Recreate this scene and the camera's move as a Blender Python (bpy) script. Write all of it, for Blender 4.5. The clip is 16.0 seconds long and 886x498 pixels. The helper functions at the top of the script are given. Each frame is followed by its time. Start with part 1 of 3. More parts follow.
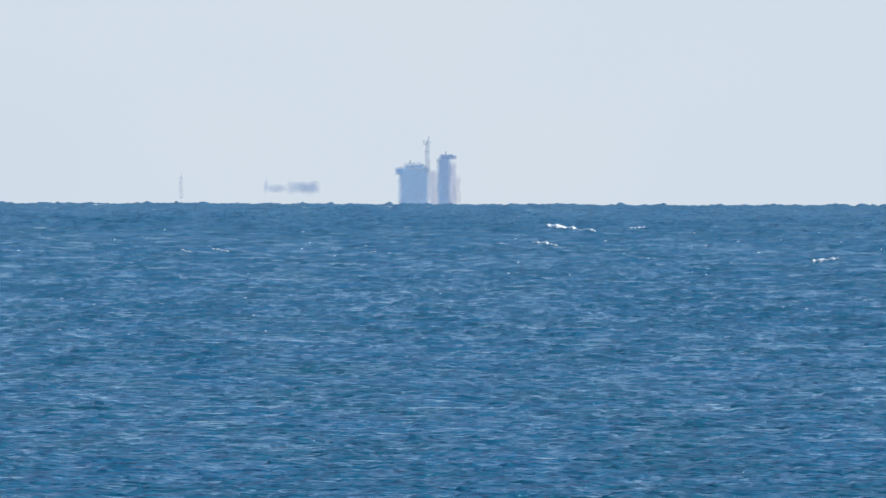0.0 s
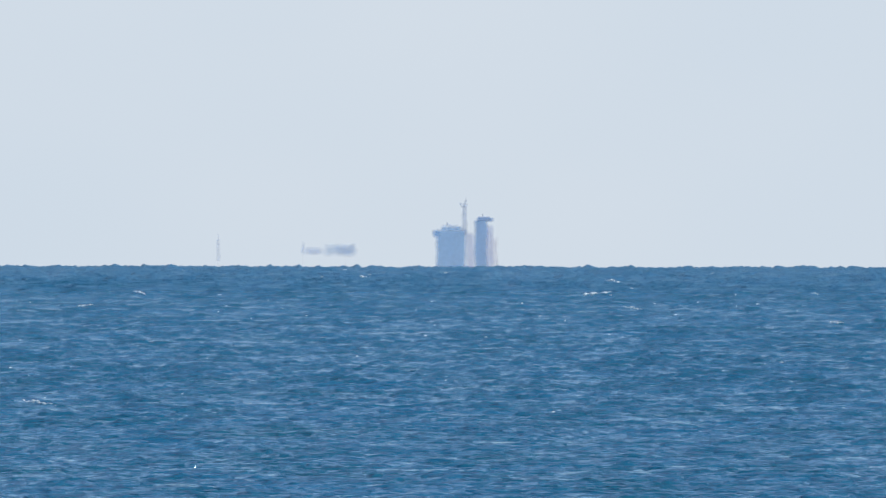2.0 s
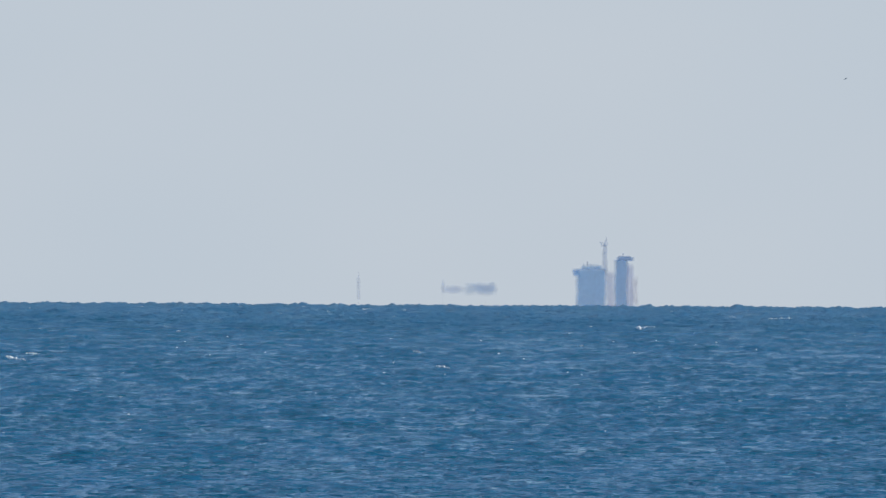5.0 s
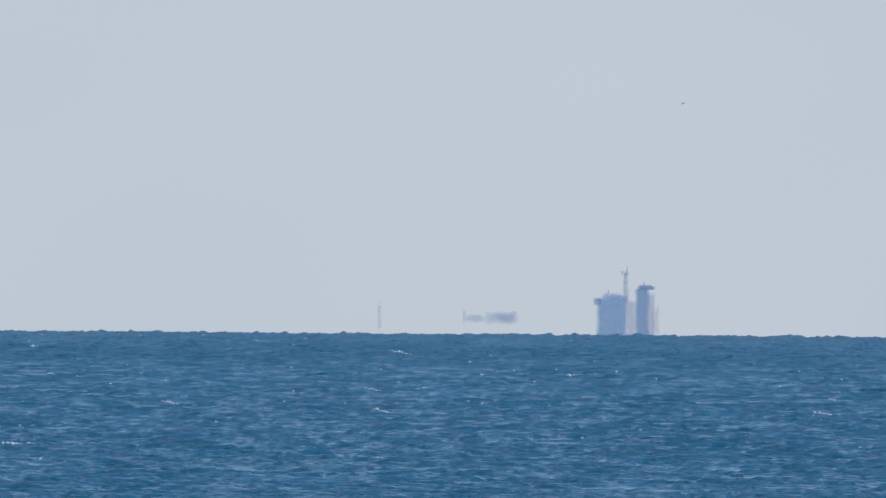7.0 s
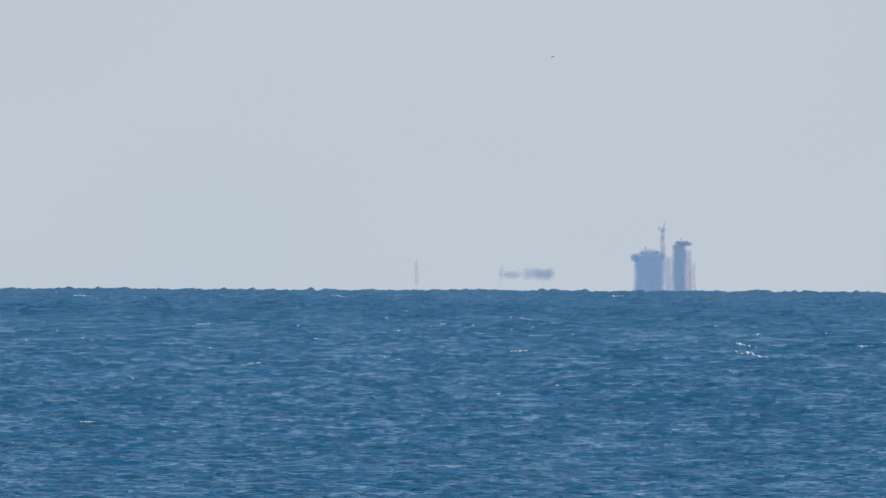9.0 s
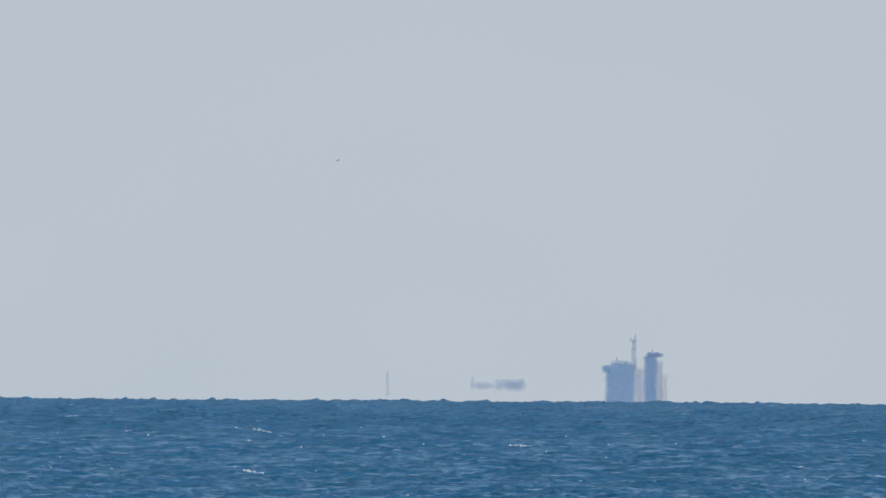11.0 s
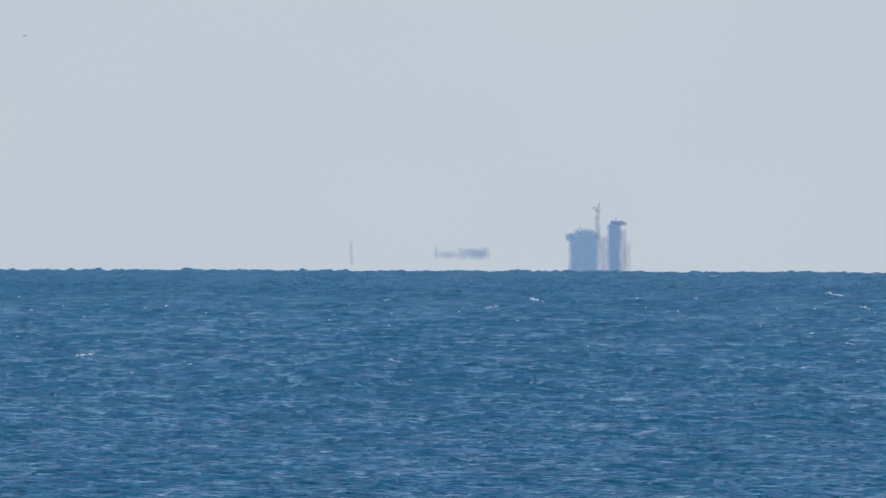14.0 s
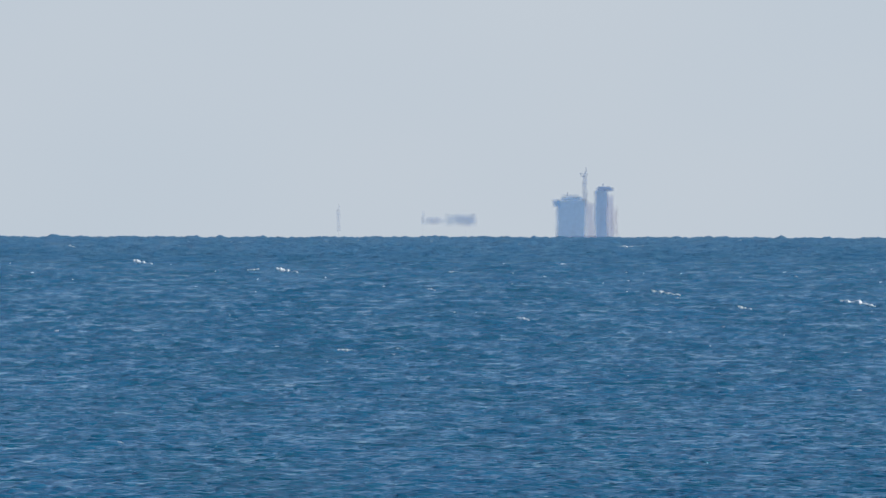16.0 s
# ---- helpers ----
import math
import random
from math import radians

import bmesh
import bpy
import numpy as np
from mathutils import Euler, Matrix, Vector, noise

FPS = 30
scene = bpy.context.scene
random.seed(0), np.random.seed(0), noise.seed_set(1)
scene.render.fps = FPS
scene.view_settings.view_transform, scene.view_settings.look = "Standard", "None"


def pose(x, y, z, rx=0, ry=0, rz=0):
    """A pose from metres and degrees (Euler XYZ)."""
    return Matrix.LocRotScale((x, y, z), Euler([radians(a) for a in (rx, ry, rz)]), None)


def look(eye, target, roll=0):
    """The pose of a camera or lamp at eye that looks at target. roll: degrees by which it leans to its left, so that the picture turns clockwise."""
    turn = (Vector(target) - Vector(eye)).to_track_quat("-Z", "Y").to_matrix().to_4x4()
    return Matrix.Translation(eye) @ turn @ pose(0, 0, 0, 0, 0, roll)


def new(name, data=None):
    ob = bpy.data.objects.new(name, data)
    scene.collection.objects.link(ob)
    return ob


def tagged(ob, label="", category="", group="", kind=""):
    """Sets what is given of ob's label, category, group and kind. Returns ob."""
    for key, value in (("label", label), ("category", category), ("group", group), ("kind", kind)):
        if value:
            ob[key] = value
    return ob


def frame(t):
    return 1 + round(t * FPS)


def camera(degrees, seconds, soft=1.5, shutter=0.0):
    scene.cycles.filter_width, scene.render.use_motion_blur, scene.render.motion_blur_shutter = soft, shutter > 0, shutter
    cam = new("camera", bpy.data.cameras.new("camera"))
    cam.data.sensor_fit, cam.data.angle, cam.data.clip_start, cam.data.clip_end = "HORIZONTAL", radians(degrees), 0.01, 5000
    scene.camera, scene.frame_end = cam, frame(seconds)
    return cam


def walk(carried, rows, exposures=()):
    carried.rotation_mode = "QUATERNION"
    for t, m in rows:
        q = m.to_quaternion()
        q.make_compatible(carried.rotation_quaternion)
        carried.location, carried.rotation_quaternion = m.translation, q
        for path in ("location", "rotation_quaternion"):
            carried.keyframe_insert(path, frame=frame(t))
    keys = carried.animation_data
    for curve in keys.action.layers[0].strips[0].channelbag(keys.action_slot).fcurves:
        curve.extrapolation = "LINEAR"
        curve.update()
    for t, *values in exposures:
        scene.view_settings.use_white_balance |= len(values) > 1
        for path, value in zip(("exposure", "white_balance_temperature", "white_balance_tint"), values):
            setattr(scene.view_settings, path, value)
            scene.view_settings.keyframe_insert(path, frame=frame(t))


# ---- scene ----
# A long lens looks out over a choppy sea to a cargo ship that is hull down behind the horizon.
EYE = 12.0                      # height of the lens over the sea
HORIZON = 2500.0                # distance of the visible horizon in the refracting air
CURVE = HORIZON ** 2 / (2 * EYE)  # effective radius of the sea's curve
DIP = 2 * EYE / HORIZON
STEP = 7.3545e-5                # a fine angular step, the grain of the wave field
SHIP_FAR = 4600.0

# seconds, turn to the left, tilt, lean (degrees)
PATH = [
    (0.0, -0.3245, -0.8590, 0.183),
    (0.3, -0.2827, -0.9102, 0.183),
    (0.5, -0.2732, -0.8980, 0.183),
    (0.7, -0.2448, -0.8744, 0.161),
    (1.0, -0.2141, -0.8141, 0.128),
    (1.3, -0.1751, -0.7016, 0.106),
    (1.5, -0.1615, -0.6270, 0.091),
    (1.7, -0.1246, -0.5146, 0.099),
    (2.0, -0.0455, -0.3947, 0.110),
    (2.3, 0.0226, -0.2756, 0.055),
    (2.5, 0.0778, -0.2008, 0.018),
    (2.7, 0.1440, -0.0901, 0.011),
    (3.0, 0.2392, 0.0635, 0.000),
    (3.3, 0.3028, 0.2366, 0.066),
    (3.5, 0.3239, 0.3399, 0.110),
    (3.7, 0.3742, 0.3234, 0.212),
    (4.0, 0.5249, 0.1352, 0.365),
    (4.2, 0.6693, -0.0094, 0.475),
    (4.7, 0.9109, -0.1297, 0.402),
    (5.4, 1.0800, -0.0496, 0.402),
    (6.3, 1.1257, 0.0456, 0.438),
    (6.5, 1.1062, 0.0533, 0.402),
    (6.7, 1.1204, 0.0772, 0.409),
    (7.0, 1.1596, 0.1043, 0.420),
    (7.2, 1.1974, 0.1039, 0.398),
    (7.5, 1.2741, 0.1307, 0.365),
    (7.7, 1.2994, 0.0840, 0.394),
    (8.0, 1.3128, -0.0393, 0.438),
    (8.3, 1.3615, -0.1651, 0.406),
    (8.5, 1.3684, -0.2771, 0.384),
    (8.7, 1.3944, -0.2853, 0.333),
    (9.0, 1.4330, -0.2216, 0.256),
    (9.2, 1.4719, -0.1409, 0.234),
    (9.5, 1.5111, 0.0185, 0.201),
    (9.7, 1.4808, 0.1660, 0.223),
    (10.0, 1.4214, 0.3591, 0.256),
    (10.2, 1.3732, 0.4816, 0.256),
    (10.7, 1.2649, 0.6203, 0.329),
    (11.5, 1.1982, 0.5044, 0.438),
    (12.3, 1.2082, 0.1633, 0.475),
    (12.5, 1.2190, 0.0735, 0.475),
    (12.7, 1.2089, -0.0441, 0.431),
    (13.0, 1.1605, -0.1742, 0.365),
    (13.3, 1.1413, -0.2381, 0.267),
    (13.5, 1.0895, -0.2934, 0.201),
    (13.7, 1.0160, -0.3507, 0.194),
    (14.0, 0.9472, -0.3697, 0.183),
    (14.3, 0.8485, -0.3651, 0.128),
    (14.5, 0.7959, -0.3920, 0.091),
    (14.7, 0.7706, -0.4384, 0.069),
    (15.0, 0.7863, -0.4607, 0.037),
    (15.3, 0.8078, -0.4638, 0.026),
    (15.5, 0.8081, -0.5174, 0.018),
    (15.7, 0.8146, -0.5569, 0.033),
    (16.0, 0.8505, -0.6214, 0.055),
]

cam = camera(6.6, 16.0, soft=1.5)
walk(cam, [(t, pose(0, 0, EYE, 90 + tilt, 0, turn) @ pose(0, 0, 0, 0, 0, lean)) for t, turn, tilt, lean in PATH],
     exposures=[(t, e - 0.43, 6500, 10) for t, e in ((0.0, 0.64), (2.0, 0.61), (3.0, 0.52), (3.5, 0.49), (4.0, 0.35), (6.5, 0.32), (9.0, 0.32),
                                                    (10.5, 0.26), (12.4, 0.19), (13.0, 0.32), (14.0, 0.34), (16.0, 0.35))])

# ---- world and sun ----
SUN_EL, SUN_AZ = 40.0, 104.0     # degrees; the azimuth from straight out to sea towards the right
world = bpy.data.worlds.new("sky")
scene.world = world
world.use_nodes = True
wn = world.node_tree
wn.nodes.clear()
sky = wn.nodes.new("ShaderNodeTexSky")
sky.sky_type = "NISHITA"
sky.sun_disc = False
sky.sun_elevation, sky.sun_rotation = radians(SUN_EL), radians(SUN_AZ)
sky.altitude, sky.air_density, sky.dust_density, sky.ozone_density = 0.0, 0.82, 0.06, 4.0
bg = wn.nodes.new("ShaderNodeBackground")
bg.inputs["Strength"].default_value = 0.145
wout = wn.nodes.new("ShaderNodeOutputWorld")
wn.links.new(sky.outputs[0], bg.inputs[0])
wn.links.new(bg.outputs[0], wout.inputs[0])

sun = new("sun", bpy.data.lights.new("sun", "SUN"))
sun.data.energy, sun.data.angle, sun.data.color = 3.8, radians(0.53), (1.0, 0.95, 0.87)
sd = Vector((math.sin(radians(SUN_AZ)) * math.cos(radians(SUN_EL)),
             math.cos(radians(SUN_AZ)) * math.cos(radians(SUN_EL)), math.sin(radians(SUN_EL))))
sun.matrix_world = look(sd * 1000, (0, 0, 0))


# ---- materials ----
def material(name):
    m = bpy.data.materials.new(name)
    m.use_nodes = True
    nt = m.node_tree
    return m, nt, nt.nodes["Principled BSDF"]


def noise_node(nt, coord, scale, detail=4.0, stretch=None, rough=0.55):
    n = nt.nodes.new("ShaderNodeTexNoise")
    n.inputs["Scale"].default_value, n.inputs["Detail"].default_value = scale, detail
    n.inputs["Roughness"].default_value = rough
    if stretch:
        mp = nt.nodes.new("ShaderNodeMapping")
        mp.inputs["Scale"].default_value = stretch
        nt.links.new(coord, mp.inputs[0])
        coord = mp.outputs[0]
    nt.links.new(coord, n.inputs["Vector"])
    return n.outputs["Fac"]


def ramp(nt, fac, stops, blend="LINEAR"):
    r = nt.nodes.new("ShaderNodeValToRGB")
    r.color_ramp.interpolation = blend
    while len(r.color_ramp.elements) < len(stops):
        r.color_ramp.elements.new(0.5)
    for e, (p, c) in zip(r.color_ramp.elements, stops):
        e.position, e.color = p, (*c, 1)
    nt.links.new(fac, r.inputs[0])
    return r.outputs[0]


def water_material():
    m, nt, p = material("sea_water")
    co = nt.nodes.new("ShaderNodeTexCoord").outputs["Object"]
    patch = noise_node(nt, co, 0.14, 4.0, (1.0, 0.35, 1.0))
    col = ramp(nt, patch, [(0.34, (0.007, 0.090, 0.143)), (0.52, (0.009, 0.100, 0.176)), (0.68, (0.011, 0.111, 0.206))])
    nt.links.new(col, p.inputs["Base Color"])
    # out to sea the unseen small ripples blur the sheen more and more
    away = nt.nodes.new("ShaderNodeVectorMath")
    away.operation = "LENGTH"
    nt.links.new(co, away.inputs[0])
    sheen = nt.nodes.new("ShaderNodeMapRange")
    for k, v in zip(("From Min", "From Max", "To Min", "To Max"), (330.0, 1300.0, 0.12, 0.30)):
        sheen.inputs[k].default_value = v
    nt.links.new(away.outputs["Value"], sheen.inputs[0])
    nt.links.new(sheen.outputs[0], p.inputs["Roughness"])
    p.inputs["IOR"].default_value = 1.333
    p.inputs["Specular Tint"].default_value = (0.5, 0.85, 1.0, 1)
    ripple = nt.nodes.new("ShaderNodeBump")
    ripple.inputs["Strength"].default_value = 1.0
    ripple.inputs["Distance"].default_value = 0.15
    nt.links.new(noise_node(nt, co, 2.6, 1.5, (0.62, 1.0, 9.0), 0.5), ripple.inputs["Height"])
    chop = nt.nodes.new("ShaderNodeBump")
    chop.inputs["Strength"].default_value = 1.0
    size = nt.nodes.new("ShaderNodeMapRange")
    for k, v in zip(("From Min", "From Max", "To Min", "To Max"), (300.0, 560.0, 0.85, 0.42)):
        size.inputs[k].default_value = v
    nt.links.new(away.outputs["Value"], size.inputs[0])
    nt.links.new(size.outputs[0], chop.inputs["Distance"])
    nt.links.new(noise_node(nt, co, 0.6, 2.0, (1.1, 0.8, 6.0), 0.5), chop.inputs["Height"])
    nt.links.new(ripple.outputs[0], chop.inputs["Normal"])
    nt.links.new(chop.outputs[0], p.inputs["Normal"])
    return m


def foam_material():
    m, nt, p = material("sea_foam")
    co = nt.nodes.new("ShaderNodeTexCoord").outputs["Object"]
    col = ramp(nt, noise_node(nt, co, 9.0, 3.0), [(0.3, (0.62, 0.66, 0.68)), (0.6, (0.88, 0.88, 0.86))])
    nt.links.new(col, p.inputs["Base Color"])
    p.inputs["Roughness"].default_value = 0.8
    return m


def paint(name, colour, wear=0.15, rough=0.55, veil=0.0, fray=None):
    """Ship's paint with streaks; veil: see-through share that puts sea haze into far things; fray: the part of
    their width and height over which the edges fade as in shimmering air."""
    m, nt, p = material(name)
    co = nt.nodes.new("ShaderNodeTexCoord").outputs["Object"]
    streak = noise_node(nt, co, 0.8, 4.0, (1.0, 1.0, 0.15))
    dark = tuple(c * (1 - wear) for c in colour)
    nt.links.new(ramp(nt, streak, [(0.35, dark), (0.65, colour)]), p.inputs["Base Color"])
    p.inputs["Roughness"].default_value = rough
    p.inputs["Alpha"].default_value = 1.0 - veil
    if fray:
        split = nt.nodes.new("ShaderNodeSeparateXYZ")
        nt.links.new(nt.nodes.new("ShaderNodeTexCoord").outputs["Generated"], split.inputs[0])
        level = noise_node(nt, co, 0.5, 3.0)
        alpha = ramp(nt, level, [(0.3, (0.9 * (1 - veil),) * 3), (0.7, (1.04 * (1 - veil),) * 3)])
        for axis, width, grain in (("X", fray[0], (0.2, 1.0, 1.0)), ("Z", fray[1], (1.0, 1.0, 0.2))):
            shift = nt.nodes.new("ShaderNodeMath")
            shift.operation = "MULTIPLY_ADD"
            nt.links.new(noise_node(nt, co, 0.14, 1.0, grain), shift.inputs[0])
            shift.inputs[1].default_value = 0.8 * width
            away = nt.nodes.new("ShaderNodeMath")
            away.operation = "SUBTRACT"
            nt.links.new(split.outputs[axis], away.inputs[0])
            away.inputs[1].default_value = 0.4 * width
            nt.links.new(away.outputs[0], shift.inputs[2])
            fade = ramp(nt, shift.outputs[0], [(0.0, (0, 0, 0)), (width, (1, 1, 1)), (1 - width, (1, 1, 1)), (1.0, (0, 0, 0))], "EASE")
            times = nt.nodes.new("ShaderNodeMath")
            times.operation = "MULTIPLY"
            nt.links.new(alpha, times.inputs[0])
            nt.links.new(fade, times.inputs[1])
            alpha = times.outputs[0]
        nt.links.new(alpha, p.inputs["Alpha"])
    return m


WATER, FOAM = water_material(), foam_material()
HULL_PAINT = paint("hull_paint", (0.05, 0.10, 0.22))
# upperworks: the blue and pallor of sea haze is mixed into colour and alpha
HAZED_HOUSE = paint("hazed_house_paint", (0.20, 0.48, 0.76), wear=0.05, veil=0.49, fray=(0.19, 0.11))
HAZED_BRIDGE = paint("hazed_bridge_paint", (0.20, 0.48, 0.76), wear=0.05, veil=0.58, fray=(0.20, 0.40))
HAZED_FUNNEL = paint("hazed_funnel_paint", (0.20, 0.46, 0.74), wear=0.05, veil=0.48, fray=(0.30, 0.05))
HAZED_CAP = paint("hazed_cap_paint", (0.18, 0.38, 0.66), veil=0.46, fray=(0.26, 0.34))
HAZED_PALE = paint("hazed_pale_paint", (0.42, 0.44, 0.74), veil=0.75, fray=(0.40, 0.14))
HAZED_SPAR = paint("hazed_spar_paint", (0.36, 0.46, 0.64), veil=0.74, fray=(0.42, 0.16))
HAZED_CARGO = paint("hazed_cargo_paint", (0.26, 0.50, 0.76), veil=0.76, fray=(0.22, 0.46))
HAZED_JIB = paint("hazed_jib_paint", (0.30, 0.50, 0.82), veil=0.86, fray=(0.30, 0.46))
# pinkish haze around the stern, put into the colour
HAZE_PAINT = paint("hazed_stern_paint", (0.70, 0.54, 0.62), veil=0.84, fray=(0.46, 0.25))
# nearly clear haze colour for edge-softening shells and thin supports
HAZED_FAINT = paint("hazed_faint_paint", (0.36, 0.52, 0.80), veil=0.88, fray=(0.45, 0.12))
HAZED_WING = paint("hazed_wing_paint", (0.24, 0.50, 0.80), wear=0.05, veil=0.52, fray=(0.38, 0.40))
HAZED_FORE = paint("hazed_foremast_paint", (0.36, 0.46, 0.64), veil=0.86, fray=(0.46, 0.18))
DECK_PAINT = paint("deck_paint", (0.30, 0.14, 0.10))
PLUMAGE = paint("plumage", (0.34, 0.36, 0.38), 0.2, 0.8)
WING_GREY = paint("wing_grey", (0.26, 0.28, 0.30), 0.2, 0.8)


# ---- mesh helpers ----
def part(name, bm, mat, parent=None, label=""):
    me = bpy.data.meshes.new(name)
    bm.to_mesh(me)
    bm.free()
    me.materials.append(mat)
    ob = new(name, me)
    if parent:
        ob.parent = parent
    if label:
        tagged(ob, label)
    return ob


def block(bm, x0, x1, y0, y1, z0, z1, bevel=0.0, taper=1.0):
    """A box between two corners; the top may taper in x and y."""
    cx, cy = (x0 + x1) / 2, (y0 + y1) / 2
    vs = []
    for z, k in ((z0, 1.0), (z1, taper)):
        for x, y in ((x0, y0), (x1, y0), (x1, y1), (x0, y1)):
            vs.append(bm.verts.new((cx + (x - cx) * k, cy + (y - cy) * k, z)))
    a, b, c, d, e, f, g, h = vs
    faces = [bm.faces.new(q) for q in ((d, c, b, a), (e, f, g, h), (a, b, f, e), (b, c, g, f), (c, d, h, g), (d, a, e, h))]
    if bevel:
        edges = {ed for fa in faces for ed in fa.edges}
        bmesh.ops.bevel(bm, geom=list(edges), offset=bevel, segments=2, affect="EDGES", profile=0.5)


def rod(bm, p0, p1, r0, r1=None, n=8):
    """A tapered round bar from p0 to p1."""
    r1 = r0 if r1 is None else r1
    p0, p1 = Vector(p0), Vector(p1)
    turn = (p1 - p0).to_track_quat("Z", "Y").to_matrix().to_4x4()
    bmesh.ops.create_cone(bm, cap_ends=True, segments=n, radius1=r0, radius2=r1, depth=(p1 - p0).length,
                          matrix=Matrix.Translation((p0 + p1) / 2) @ turn)


def made(fill):
    bm = bmesh.new()
    fill(bm)
    return bm


def grid_mesh(name, pts, mat, smooth=True):
    """A mesh from a rows x columns x 3 array."""
    rows, cols = pts.shape[:2]
    idx = np.arange(rows * cols, dtype=np.int32).reshape(rows, cols)
    quads = np.stack([idx[:-1, :-1], idx[:-1, 1:], idx[1:, 1:], idx[1:, :-1]], -1).reshape(-1, 4)
    me = bpy.data.meshes.new(name)
    me.vertices.add(rows * cols)
    me.vertices.foreach_set("co", pts.astype(np.float32).ravel())
    me.loops.add(quads.size)
    me.loops.foreach_set("vertex_index", quads.ravel())
    me.polygons.add(len(quads))
    me.polygons.foreach_set("loop_start", np.arange(0, quads.size, 4, dtype=np.int32))
    me.polygons.foreach_set("use_smooth", np.full(len(quads), smooth))
    me.update(calc_edges=True)
    me.materials.append(mat)
    return new(name, me)


# ---- the hazy distance, an added glowing ring ----
def haze_glow_material():
    """Emissive stand-in for low sky and sea haze: it glows pale and thins out with height."""
    m = bpy.data.materials.new("sky_haze_glow")
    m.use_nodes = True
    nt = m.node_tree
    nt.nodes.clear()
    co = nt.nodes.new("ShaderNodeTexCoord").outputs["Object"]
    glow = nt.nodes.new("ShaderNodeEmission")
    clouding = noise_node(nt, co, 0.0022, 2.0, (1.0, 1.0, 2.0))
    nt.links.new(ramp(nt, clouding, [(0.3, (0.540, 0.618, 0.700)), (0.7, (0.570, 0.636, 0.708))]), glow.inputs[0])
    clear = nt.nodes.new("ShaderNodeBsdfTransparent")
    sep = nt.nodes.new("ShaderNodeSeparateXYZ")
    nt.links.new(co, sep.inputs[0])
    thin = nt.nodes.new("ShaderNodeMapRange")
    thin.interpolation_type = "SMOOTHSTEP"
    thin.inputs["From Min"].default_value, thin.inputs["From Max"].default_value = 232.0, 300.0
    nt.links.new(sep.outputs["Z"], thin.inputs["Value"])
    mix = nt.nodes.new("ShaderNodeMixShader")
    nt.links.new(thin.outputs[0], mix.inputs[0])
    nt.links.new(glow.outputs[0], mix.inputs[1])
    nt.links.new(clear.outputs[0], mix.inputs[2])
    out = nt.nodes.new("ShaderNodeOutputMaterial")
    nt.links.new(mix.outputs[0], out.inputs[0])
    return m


# added ring whose own glow replaces the light of the low sky
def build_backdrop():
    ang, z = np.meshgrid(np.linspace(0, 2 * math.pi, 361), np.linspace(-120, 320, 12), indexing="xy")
    ob = grid_mesh("backdrop", np.stack([4940 * np.sin(ang), 4940 * np.cos(ang), z], -1), haze_glow_material())
    tagged(ob, "added glowing backdrop ring in pale blue-grey for low sky and sea haze", "haze", kind="structure")


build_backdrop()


# ---- the sea ----
def build_water():
    """The sheet of sea that carries everything and curves away past the horizon on all sides."""
    rad = np.concatenate([[0.001, 5, 12, 25, 40, 60, 90, 120, 160], np.linspace(200, 6000, 90)])
    ang = np.linspace(0, 2 * math.pi, 361)
    r, a = np.meshgrid(rad, ang, indexing="ij")
    z = -r * r / (2 * CURVE) - 0.4 - 6.0e-4 * r
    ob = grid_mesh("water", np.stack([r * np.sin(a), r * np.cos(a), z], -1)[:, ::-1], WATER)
    tagged(ob, "deep blue sea water reaching to the horizon", "sea", kind="structure")


def value_noise(rng, lines, x, wave, wide=None):
    """Smooth random values along x, one independent line for each wave crest; wide stretches them line by line."""
    u = (x - x.min())[None, :] / (wave * (np.ones((lines, 1)) if wide is None else wide[:, None])) + rng.random((lines, 1))
    i = np.floor(u).astype(int)
    f = u - i
    f = f * f * (3 - 2 * f)
    lat = rng.random((lines, i.max() + 2))
    return np.take_along_axis(lat, i, 1) * (1 - f) + np.take_along_axis(lat, i + 1, 1) * f


def smooth_field(rng, lines, x, wave, reach):
    """Noise that also runs on across neighbouring crests."""
    n = value_noise(rng, lines + 2 * reach, x, wave)
    k = np.hanning(2 * reach + 3)[1:-1]
    k /= k.sum()
    s = sum(k[j] * n[j:j + lines] for j in range(2 * reach + 1))
    return (s - s.mean()) / s.std()


